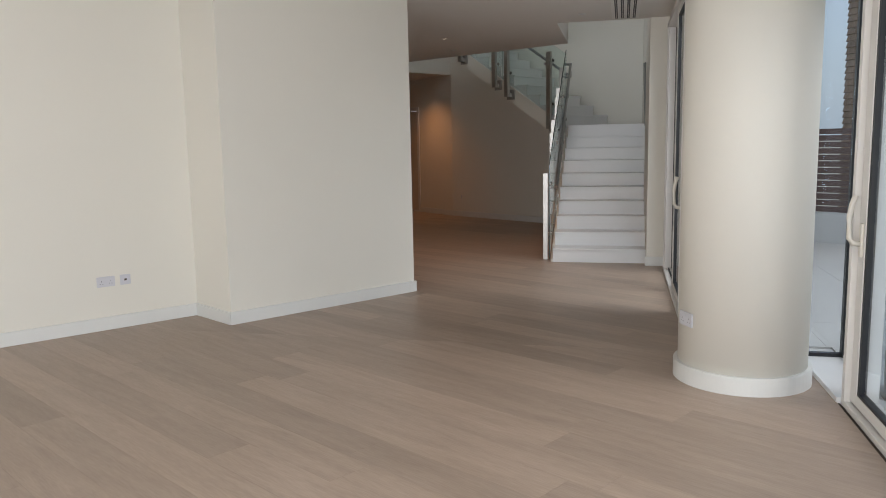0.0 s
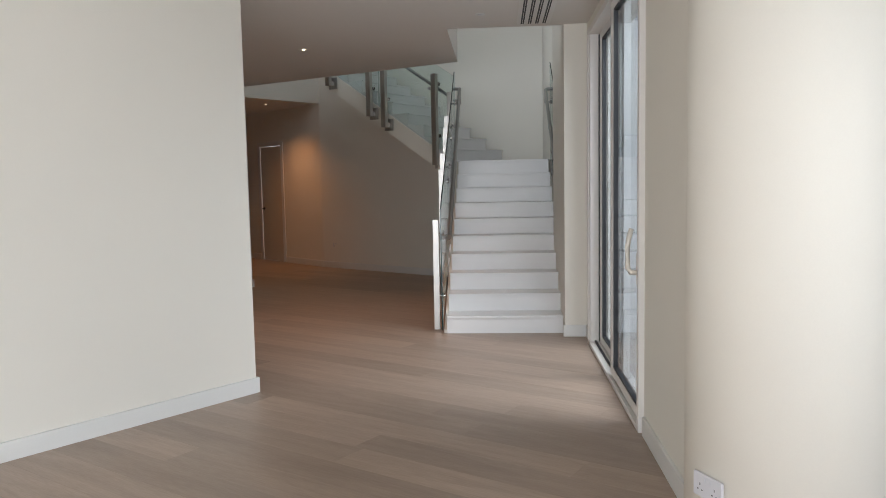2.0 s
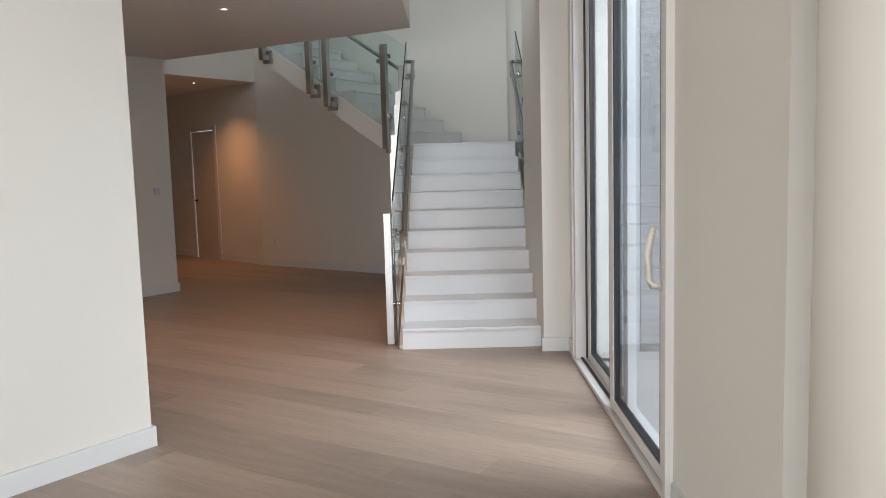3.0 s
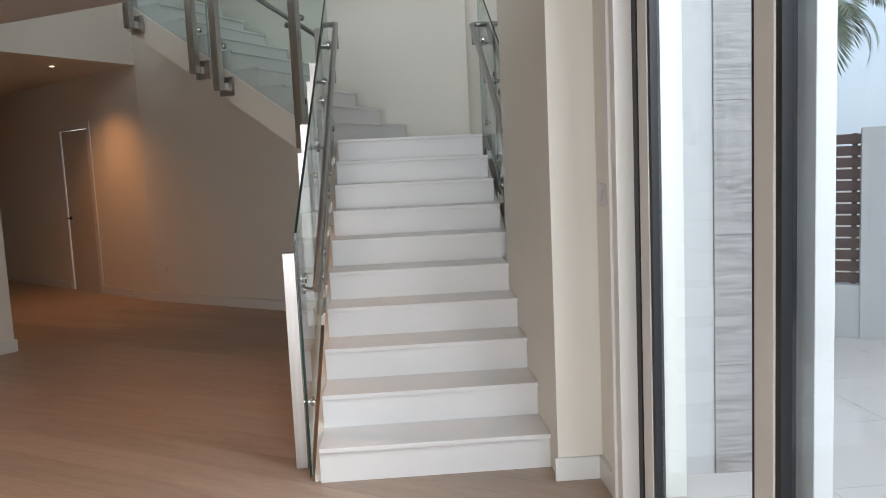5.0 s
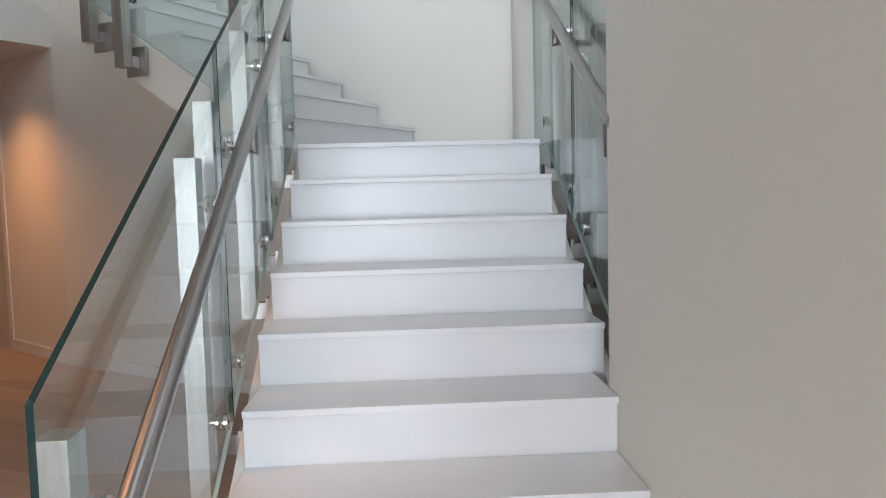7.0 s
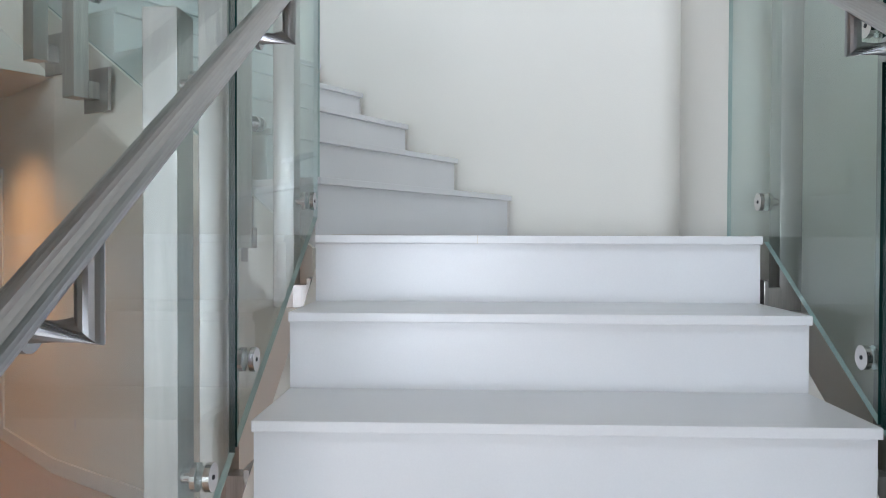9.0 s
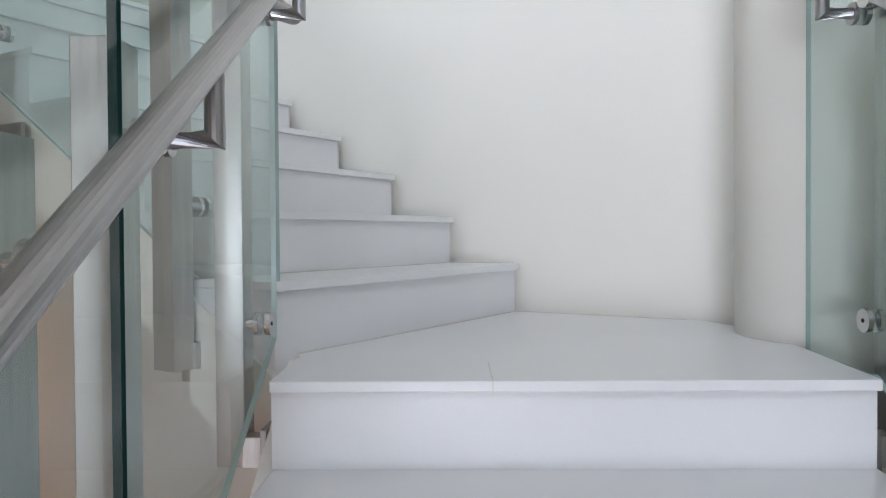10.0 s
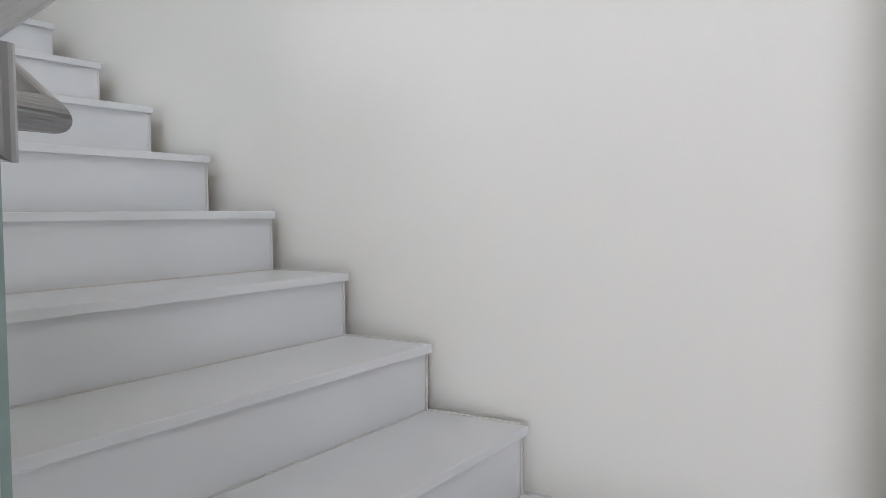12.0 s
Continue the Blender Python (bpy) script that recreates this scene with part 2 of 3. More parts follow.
# ---- walls ----
left_end = PIER_IN - D * 11.5
BACK = -4.2
slab_wall("wall_left", left_end, PIER_IN + D * 0.4, 0, H, 0.25)
ob = new("wall_pier", mesh("wall_pier", prism([PIER_L, PIER_R, PIER_R + E * 0.62, PIER_IN + E * 0.05 + D * 0.1, PIER_IN], 0, H), PAINT, 0.004))
tagged(ob, "cream painted projecting wall pier", "wall", kind="structure")
hall_a, hall_b = PIER_R + E * 2.2, PIER2 - D * 3.0
slab_wall("wall_hall_near", PIER_R + E * 0.6 - D * 0.003, hall_a - D * 0.003, 0, H, 0.2)
slab_wall("wall_hall_side", hall_a, hall_b, 0, H, 0.2)
cor = Vector((-0.81, 0.585)).normalized()
ob = new("wall_hall_far", mesh("wall_hall_far", prism([hall_b, PIER2, PIER2 + cor * 5, hall_b + cor * 5], 0, TOP), PAINT, 0.004))
tagged(ob, "cream painted wall at the corridor's mouth", "wall", kind="structure")
for a, b in ((left_end, PIER_IN + D * 0.0), (PIER_IN, PIER_L), (PIER_L - D * 0.016, PIER_R + D * 0.016), (PIER_R, PIER_R + E * 0.6), (hall_b, PIER2 + D * 0.016), (PIER2, PIER2 + cor * 4.8)):
    skirting(a, b)

# corridor wall with its door opening
DOOR_A, DOOR_W, DOOR_H = 1.32, 0.82, 2.25
door_a, door_b = CORNER + B * DOOR_A, CORNER + B * (DOOR_A + DOOR_W)
cor_end = CORNER + B * 4.6
slab_wall("wall_corridor", door_a, CORNER, 0, H, 0.15)
slab_wall("wall_corridor_far", cor_end, door_b, 0, H, 0.15)
slab_wall("wall_corridor_above_door", door_b, door_a, DOOR_H, H, 0.15)
slab_wall("wall_corridor_end", PIER2 + cor * 4.8, cor_end, 0, H, 0.15)
skirting(door_a - B * 0.07, CORNER), skirting(cor_end, door_b + B * 0.07)

# the back wall of the stairs, down to the floor below the upper flight
w_end = M11 - U * 0.78
slab_wall("wall_stair_back", CORNER, w_end, 0, TOP, 0.2)
skirting(CORNER, M11 + U * 1.0)
BULK = CORNER - D * 2.45
slab_wall("wall_void_left", BULK, CORNER, H - 0.006, TOP, 0.2)

# the right side: window wall, reveal, wall beside the stairs
WX = 0.745
slab_wall("wall_window_near", (WX, 6.66), (WX, 5.6), 0, H + 0.3, 0.3)
slab_wall("wall_window_far", (WX, 9.44), (WX, 9.17), 0, H + 0.3, 0.3)
slab_wall("wall_above_window", (WX, 9.17), (WX, 6.66), 2.78, H + 0.3, 0.3)
slab_wall("wall_return", (WX + 0.302, 5.6), (1.42, 5.6), 0, H + 0.3, 0.16)
ob = new("wall_stair_pier", mesh("wall_stair_pier", prism([(0.530, 9.44), (1.05, 9.44), (1.05, 10.86), (0.530, 10.86)], 0, TOP), PAINT, 0.004))
tagged(ob, "cream painted wall pier beside the stairs", "wall", kind="structure")
slab_wall("wall_stair_right", (0.775, 12.64), (0.775, 10.862), 0, TOP, 0.27)
bm = bmesh.new()
arc = [(0.80 + 0.265 * math.cos(a), 12.83 + 0.265 * math.sin(a)) for a in [radians(95 + 2.5 * i) for i in range(69)]]
prism([(1.05, 12.57), (1.05, 13.3), (0.80, 13.3)] + arc, 0, TOP, bm)
ob = tagged(new("wall_stair_round", mesh("wall_stair_round", bm, PAINT)), "cream painted wall end with a rounded corner", "wall", kind="structure")
for p in ob.data.polygons:
    p.use_smooth = p.area < 0.1
skirting((0.514, 9.44), (WX, 9.44), "white painted skirting board on the stair pier")
for a, b in (((WX, 9.44), (WX, 9.17)), ((WX, 6.62), (WX, 5.6)), ((WX - 0.016, 5.6), (1.42, 5.6))):
    skirting(Vector(a), Vector(b))

# walls behind and above; the back opening is unseen, assumed for a lamp
slab_wall("wall_back", (1.9, BACK), (0.4, BACK), 0, H, 0.25)
slab_wall("wall_back_far", (-4.8, BACK), (-11, BACK), 0, H, 0.25)
slab_wall("wall_above_back_window", (0.4, BACK), (-4.8, BACK), 2.6, H, 0.25)
slab_wall("wall_window_back", (1.46, -3.4), (1.46, BACK), 0, H, 0.25)
slab_wall("wall_above_glazing", (1.46, 5.4), (1.46, -3.4), 2.6, H + 0.3, 0.25)

# upper storey round the stair void, unseen; its front opening is added for a lamp
VOID = [Vector((0.529, 9.49)), Vector((-0.545, 9.49)), Vector((-0.55, 11.46)), Vector((-3.72, 13.14))]
slab_wall("wall_upper_front", (1.05, 8.6), (-4.6, 8.6), H + 0.42, H + 0.7, 0.15)
slab_wall("wall_upper_front_head", (1.05, 8.6), (-4.6, 8.6), TOP - 0.2, TOP, 0.15)
slab_wall("wall_upper_right", (1.05, 9.438), (1.05, 8.6), H + 0.4, TOP, 0.12)
slab_wall("wall_upper_left", (-4.6, 8.6), (-4.6, 12.45), H + 0.4, TOP, 0.15)
slab_wall("wall_upper_hall", (-4.6, 12.45), PIER2 - D * 0.01, H + 0.4, TOP, 0.15)

# ceilings
def ceiling(name, poly, z0, z1, label="white plasterboard ceiling"):
    return tagged(new(name, mesh(name, prism(poly, z0, z1), CEIL)), label, "ceiling", kind="structure")


ceiling("ceiling", [(1.9, BACK - 0.2), (1.9, 5.6), (1.06, 5.6), (1.06, 9.438), (0.529, 9.438), VOID[0], VOID[1], VOID[2], VOID[3], PIER2 - D * 0.1, hall_b + cor * 0.1, hall_a, (-12, 8), (-12, BACK - 0.2)], H, H + 0.42)
ceiling("ceiling_corridor", [BULK + E * 0.01, CORNER + E * 0.01, cor_end - Vector((0.1, -0.1)), PIER2 + cor * 5], H - 0.002, H + 0.42)
ceiling("ceiling_void", [(-5, 8.4), (1.2, 8.4), (1.2, 17), (-5, 17)], TOP, TOP + 0.25)

# ---- glazing ----
def pane(name, x0, y0, z0, x1, y1, z1, parent, mat=PANE):
    ob = part(name, box(x0, y0, z0, x1, y1, z1), mat, parent)
    ob.visible_shadow = False
    return ob


def handle(parent, x, y, z):
    """A curved pull handle on a flat rose."""
    g = part("handle", tube([(x - 0.012, y, z - 0.09), (x - 0.05, y, z - 0.085), (x - 0.066, y, z - 0.06), (x - 0.07, y, z + 0.05), (x - 0.06, y, z + 0.12), (x - 0.045, y, z + 0.17)], 0.015, seg=12), CREAMH, parent, "cream enamel lever handle", smooth=True)
    part("rose", box(x - 0.014, y - 0.018, z - 0.16, x, y + 0.018, z + 0.02), CREAMH, g, bevel=0.003)
    return g


def sash(name, x, y0, y1, z0, z1, parent, with_handle=None, wid=0.06, deep=0.05, stile=0.10, gk=0.028):
    """A sliding sash: white stiles and rails, black gaskets, a pane."""
    s = part(name, box(x, y0, z0, x + deep, y0 + stile, z1), ALU, parent, "white powder-coated sash", bevel=0.003)
    part("stile", box(x, y1 - stile, z0, x + deep, y1, z1), ALU, s, bevel=0.003)
    for a, b in ((z0, z0 + wid), (z1 - wid, z1)):
        part("rail", box(x + 0.001, y0 + stile, a, x + deep - 0.001, y1 - stile, b), ALU, s, bevel=0.003)
    for a, b, c, d in ((y0 + stile, y0 + stile + gk, z0 + wid, z1 - wid), (y1 - stile - gk, y1 - stile, z0 + wid, z1 - wid), (y0 + stile + gk, y1 - stile - gk, z0 + wid, z0 + wid + 0.016), (y0 + stile + gk, y1 - stile - gk, z1 - wid - 0.016, z1 - wid)):
        part("gasket", box(x + 0.006, a, c, x + deep - 0.006, b, d), BLACK, s)
    pane("pane", x + 0.02, y0 + stile + 0.003, z0 + wid + 0.003, x + 0.032, y1 - stile - 0.003, z1 - wid - 0.003, s)
    if with_handle:
        handle(s, x, with_handle, 1.02)
    return s


def sliding_window(name, x, y0, y1, z1, sashes, label):
    w = thing(name, label, "sliding window", "structure")
    part("track", box(x - 0.02, y0, 0.0, x + 0.16, y1, 0.03), ALU, w, bevel=0.003)
    part("track", box(x + 0.03, y0, 0.03, x + 0.045, y1, 0.042), BLACK, w)
    part("window_frame", box(x - 0.02, y1 - 0.05, 0.03, x + 0.16, y1, z1), ALU, w, bevel=0.003)
    part("window_frame", box(x - 0.02, y0, 0.03, x + 0.16, y0 + 0.05, z1), ALU, w, bevel=0.003)
    part("window_frame", box(x - 0.02, y0 + 0.05, z1 - 0.05, x + 0.16, y1 - 0.05, z1), ALU, w, bevel=0.003)
    for xs, a, b, hd in sashes:
        sash("sash", xs, a, b, 0.043, z1 - 0.052, w, hd)
    return w


w1 = sliding_window("window_1", 0.73, 6.66, 9.17, 2.78, [(0.80, 7.735, 9.0, None), (0.732, 6.72, 7.90, 6.755)], "white aluminium sliding glass door to the terrace, closed")
part("jamb", box(0.722, 9.055, 0.03, 0.88, 9.118, 2.73), ALU, w1, bevel=0.004)
part("gasket", box(0.795, 9.002, 0.043, 0.87, 9.053, 2.72), BLACK, w1)
part("gasket", box(0.734, 7.902, 0.1, 0.776, 7.915, 2.70), BLACK, w1)

w2 = sliding_window("window_2", 1.48, -3.4, 4.62, 2.6, [(1.49, 3.0, 4.56, 4.50), (1.56, 1.5, 3.1, None), (1.49, -0.2, 1.6, None), (1.56, -1.8, -0.1, None), (1.49, -3.34, -1.7, None)], "wide white aluminium sliding glass wall to the terrace")
corner_window = thing("window_3", "fixed corner window with black steel frame", "window", "structure")
part("window_sill", prism([(1.44, 4.64), (1.72, 4.64), (1.72, 5.58), (1.425, 5.58)], -0.02, 0.03), STONE, corner_window, "white stone sill", bevel=0.003)
for bmx in (box(1.685, 5.50, 0.03, 1.735, 5.55, 2.6), box(1.685, 4.62, 0.03, 1.735, 4.66, 2.6), box(1.42, 5.50, 0.03, 1.45, 5.55, 2.6), box(1.69, 4.66, 0.03, 1.73, 5.50, 0.055), box(1.45, 5.505, 0.03, 1.685, 5.545, 0.055), box(1.69, 4.66, 2.55, 1.73, 5.50, 2.6), box(1.45, 5.505, 2.55, 1.685, 5.545, 2.6)):
    part("window_frame", bmx, BLACK, corner_window, "black steel frame")
pane("pane", 1.704, 4.66, 0.055, 1.716, 5.50, 2.55, corner_window)
pane("pane", 1.45, 5.519, 0.055, 1.685, 5.531, 2.55, corner_window)
slab_wall("wall_above_corner", (1.76, 5.597), (1.76, 4.5), 2.6, H + 0.3, 0.15)

# ---- column ----
col = thing("column", "round cream painted column with a skirting ring", "column", "structure")
part("shaft", turned([(0.385, 0.0), (0.385, H)], at=(0.985, 5.06, 0), seg=64), PAINT, col, smooth=False)
for p in col.children[0].data.polygons:
    p.use_smooth = abs(p.normal.z) < 0.5
part("skirting", turned([(0.386, 0.0), (0.412, 0.0), (0.412, 0.105), (0.409, 0.11), (0.386, 0.11)], at=(0.985, 5.06, 0), seg=64), TRIM, col, "white painted skirting ring")

# ---- stairs ----
stairs = thing("staircase", "white stone staircase turning over a landing", "staircase", "structure")
XL, XR, XH, Y1 = -0.6, 0.528, 0.566, 9.58


def step(poly, z, z_under, parent):
    """One step: a body below, and a tread slab with a nosing."""
    part("riser", prism(poly, z_under, z - 0.022), STONE, parent)
    a, b = Vector(poly[0]), Vector(poly[1])
    w = (b - a).normalized()
    out = Vector((w.y, -w.x)) * 0.02
    return part("tread", prism([a + out, b + out] + [Vector(p) for p in poly[2:]], z - 0.022, z), STONE, parent, bevel=0.003)


for k in range(1, 10):
    y = Y1 + 0.02 + (k - 1) * GO
    xr = XR if k <= 5 else XH
    step([(XL, y), (xr, y), (xr, y + GO), (XL, y + GO)], k * RISE, [max(0, (k - 3.0) * RISE)] * 2 + [max(0, (k - 2.0) * RISE)] * 2, stairs)
WID = 1.16
inner = M11 - N * WID
yl = Y1 + 0.02 + 9 * GO
land = [(XL, yl), (XH, yl), (0.60, 12.6), (0.60, 13.06), M11 - U * 0.62 + N * 0.03, M11 + N * 0.03 + U * 0.04, inner + U * 0.04, (XL, 12.5)]
step(land, 10 * RISE, 10 * RISE - 0.33, stairs)
for k in range(11, 20):
    a = M11 + U * ((k - 11) * GO2 + 0.02)
    b = a - N * (WID + (0.07 if k == 11 else 0))
    zb = 1.45 + (k - 11) * RISE
    step([b, a, a + U * GO2, b + U * GO2], k * RISE, [zb, zb, zb + RISE, zb + RISE], stairs)
    part("soffit", prism([b - N * 0.012, b, b + U * GO2, b + U * GO2 - N * 0.012], [zb - 0.004, zb - 0.004, zb + RISE - 0.004, zb + RISE - 0.004], [zb + 0.26, zb + 0.26, zb + 0.26 + RISE, zb + 0.26 + RISE]), PAINT, stairs, "cream painted stair string")
part("string", prism([(XH + 0.001, 10.87), (XH + 0.03, 10.87), (XH + 0.03, 12.2), (XH + 0.001, 12.2)], 0, [0.77, 0.77, 1.56, 1.56]), PAINT, stairs, "cream painted stair string")
part("string", prism([(XL - 0.03, 9.62), (XL - 0.001, 9.62), (XL - 0.001, 12.5), (XL - 0.03, 12.5)], 0, [0.03, 0.03, 1.74, 1.74]), PAINT, stairs, "cream painted stair string")


# ---- balustrades ----
POST_D = 0.058


def balustrade(name, origin, along, out, slope, panels, posts, rail, elbows, label, glass_lo, glass_hi, first_foot=False, level=None, group="stair balustrades", front=None):
    """origin: plan point and height of the pitch line; along, out: plan directions; places are metres along.
    Glass stands 0.04 outside the line, posts behind it."""
    t = thing(name, label, "balustrade", group=group)

    def at(s, o, h):
        p = origin[0] + along * s + out * o
        return Vector((p.x, p.y, origin[1] + slope * s + h))

    for a, b in panels:
        g = bmesh.new()
        corners = [at(a, 0.04, glass_lo), at(b, 0.04, glass_lo), at(b, 0.04, glass_hi), at(a, 0.04, glass_hi)]
        if first_foot and a == panels[0][0]:
            corners[0].z = 0.03
            corners.insert(1, at(a + 0.12, 0.04, glass_lo))
        if level and corners[1].z > level:
            k = (level - corners[0].z) / (corners[1].z - corners[0].z)
            corners.insert(1, corners[0].lerp(corners[1], k))
            corners[2].z = level
        o3 = Vector((out.x, out.y, 0)) * 0.012
        va, vb = [g.verts.new(c) for c in corners], [g.verts.new(c + o3) for c in corners]
        g.faces.new(va), g.faces.new(vb[::-1])
        for i in range(len(va)):
            j = (i + 1) % len(va)
            g.faces.new((va[i], vb[i], vb[j], va[j]))
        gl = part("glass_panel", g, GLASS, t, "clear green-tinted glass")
        gl.data.materials.append(GLASSEDGE), gl.data.materials.append(GLASSEDGE_LIT)
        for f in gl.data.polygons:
            # undersides and far end edges get the lighter painted tone
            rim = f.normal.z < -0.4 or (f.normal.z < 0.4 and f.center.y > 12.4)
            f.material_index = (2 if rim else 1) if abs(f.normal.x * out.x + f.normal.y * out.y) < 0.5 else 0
        gl.visible_shadow = False
    o3, a3 = Vector((out.x, out.y, 0)), Vector((along.x, along.y, 0))
    for s, top, foot in posts:
        p = bmesh.new()
        zt, zb = at(s, 0, 0).z + top, (0.0 if foot == 0 else at(s, 0, 0).z + foot)
        c = at(s, 0.113, 0)
        prism([(c - o3 * 0.03 - a3 * 0.017).to_2d(), (c + o3 * 0.03 - a3 * 0.017).to_2d(), (c + o3 * 0.03 + a3 * POST_D).to_2d(), (c - o3 * 0.03 + a3 * POST_D).to_2d()], zb, zt, p)
        po = part("post", p, STEEL, t, "brushed steel flat post", bevel=0.002)
        if foot:
            br = bmesh.new()
            for (o0, o1, h0, h1, w) in ((0.034, 0.087, 0.0, 0.065, 0.024), (0.031, 0.044, -0.045, 0.12, 0.078) if along.x < -0.5 else (0.031, 0.044, -0.02, 0.085, 0.045)):
                q0, q1 = at(s, o0, 0), at(s, o1, 0)
                prism([(q0 - a3 * w).to_2d(), (q1 - a3 * w).to_2d(), (q1 + a3 * w).to_2d(), (q0 + a3 * w).to_2d()], zb + h0, zb + h1, br)
            part("bracket", br, STEEL, po, "square steel fixing bracket", bevel=0.002)
        for hh in (top - 0.13, 0.0 if foot else 0.02):
            d = bmesh.new()
            z = at(s, 0, 0).z + hh
            c0, c1, c2, c3 = [Vector((*at(s, o, 0).to_2d(), z)) for o in (0.028, 0.039, 0.053, 0.086)]
            rod(c0, c1, 0.025, d, 20), rod(c2, c2 + o3 * 0.009, 0.025, d, 20), rod(c2 + o3 * 0.009, c3, 0.011, d, 14)
            st = part("standoff", d, CHROME, po, "polished steel glass clamp")
            e = rod(c0 - o3 * 0.0012, c0 + o3 * 0.0005, 0.0045, seg=8)
            part("screw", e, BLACK, st)
    if rail:
        part("handrail", tube(rail, 0.0215, seg=24), TUBE, t, "round brushed steel handrail", smooth=False)
        for f in t.children[-1].data.polygons:
            f.use_smooth = len(f.vertices) == 4
    for s, zrail in elbows:
        d = bmesh.new()
        z = zrail - 0.105
        g0, g1, e0 = [Vector((*at(s, o, 0).to_2d(), z)) for o in (0.039, 0.022, -0.030)]
        rod(g0, g0 - o3 * 0.009, 0.024, d, 20)
        tube([g0, e0, Vector((e0.x, e0.y, zrail - 0.015))], 0.0145, d, 16)
        rod(g0 + o3 * 0.014, g0 + o3 * 0.026, 0.024, d, 20)
        part("rail_bracket", d, TUBE, t, "steel elbow bracket")
    return t


Yv, Xp = Vector((0, 1)), Vector((1, 0))
slope = RISE / GO
rz = lambda y: 0.947 + (y - 9.619) * 0.608
bal_l = balustrade("balustrade", (Vector((XL, 9.6)), 0.195), Yv, -Xp, slope,
    [(0.005, 1.21), (1.222, 2.045), (2.057, 2.83)],
    [(0.215, 0.78, 0), (1.10, 0.76, -0.30), (1.32, 0.81, -0.30), (1.885, 0.80, -0.30), (2.15, 0.80, -0.30), (2.735, 0.80, -0.30)],
    [(-0.563, 9.619, 0.947), (-0.58, 12.51, 2.705), (-0.655, 12.56, 2.715)],
    [(0.12, rz(9.72) + 0.03), (1.35, rz(10.95)), (2.19, rz(11.79)), (2.765, rz(12.365) - 0.01)],
    "green-tinted glass balustrade with steel posts and round handrail", -0.10, 1.02, True)
bal_r = balustrade("balustrade", (Vector((XH + 0.01, 9.6)), 0.195), Yv, Xp, slope,
    [(1.29, 2.115), (2.127, 3.02)],
    [(1.42, 0.77, -0.30), (1.90, 0.80, -0.30), (2.17, 0.80, -0.30), (2.735, 0.80, -0.30)],
    [(0.542, 10.83, 1.703), (0.551, 12.50, 2.66), (0.585, 12.56, 2.68), (0.80, 12.56, 2.68)],
    [(1.30, 1.72), (2.10, 2.215), (2.79, 2.60)],
    "green-tinted glass balustrade with steel posts beside the wall", -0.10, 1.02, level=1.735)
seal = bmesh.new()
for k in range(11, 18):
    a = M11 + U * ((k - 11) * GO2 + 0.018)
    prism([a - N * 0.005, a + U * GO2 - N * 0.005, a + U * GO2, a], k * RISE, k * RISE + 0.004, seal)
    prism([a - U * 0.003 - N * 0.005, a - N * 0.005, a, a - U * 0.003], (k - 1) * RISE, k * RISE - 0.024, seal)
    prism([a - U * 0.004 - N * WID, a - N * WID, a, a - U * 0.004], (k - 1) * RISE, (k - 1) * RISE + 0.003, seal)
for k in range(1, 6):
    y = Y1 + 0.02 + (k - 1) * GO
    prism([(XR - 0.004, y), (XR, y), (XR, y + GO), (XR - 0.004, y + GO)], k * RISE, k * RISE + 0.003, seal)
    prism([(XR - 0.004, y - 0.003), (XR, y - 0.003), (XR, y), (XR - 0.004, y)], (k - 1) * RISE, k * RISE - 0.024, seal)
prism([M11 + U * 0.02 - N * 0.005, M11 - U * 0.60 - N * 0.005, M11 - U * 0.60, M11 + U * 0.02], 10 * RISE, 10 * RISE + 0.004, seal)
part("sealant", seal, GROUT, stairs, "thin cream sealant bead")
part("seam", box(-0.172, yl - 0.0206, 10 * RISE - 0.0215, -0.169, yl + 0.2, 10 * RISE + 0.0004), GROUT, stairs, "hairline joint in the landing slab")
UR = Vector((-0.632, 12.55))
bal_u = balustrade("balustrade", (inner - N * 0.012, 1.925), U, -N, RISE / GO2,
    [(0.02, 1.31), (1.322, 2.5)],
    [(0.28, 0.82, -0.395), (1.15, 0.76, -0.395), (1.42, 0.78, -0.395), (2.2, 0.76, -0.395)],
    [(*(UR - N * 0.085), 2.555), (*UR, 2.555), (*(UR + U * 2.4), 2.555 + 2.4 * RISE / GO2)], [(0.42, 2.85), (1.0, 3.22), (1.7, 3.66)],
    "green-tinted glass balustrade along the upper flight", -0.19, 0.93)

# ---- corridor door ----
door = thing("door_1", "closed plain painted door in a white frame", "door", "structure")
Bn = Vector((B.y, -B.x))          # into the corridor wall is -Bn
if (PIER2 - CORNER).dot(Bn) < 0:
    Bn = -Bn


def on_b(s, o):
    return CORNER + B * s + Bn * o


def bbox(s0, s1, o0, o1, z0, z1):
    return prism([on_b(s0, o0), on_b(s1, o0), on_b(s1, o1), on_b(s0, o1)], z0, z1)


part("door_leaf", bbox(DOOR_A + 0.03, DOOR_A + DOOR_W - 0.03, -0.045, -0.004, 0.008, DOOR_H - 0.03), DOORM, door, bevel=0.002)
for s0, s1, z0, z1 in ((DOOR_A - 0.06, DOOR_A + 0.025, 0, DOOR_H + 0.06), (DOOR_A + DOOR_W - 0.025, DOOR_A + DOOR_W + 0.06, 0, DOOR_H + 0.06), (DOOR_A + 0.025, DOOR_A + DOOR_W - 0.025, DOOR_H - 0.025, DOOR_H + 0.06)):
    part("door_frame", bbox(s0, s1, 0.001, 0.018, z0, z1), TRIM, door, bevel=0.003)
for z in (0.25, 1.0, 1.85):
    part("hinge", bbox(DOOR_A + 0.022, DOOR_A + 0.036, -0.004, 0.012, z, z + 0.1), STEEL, door)
hb = bmesh.new()
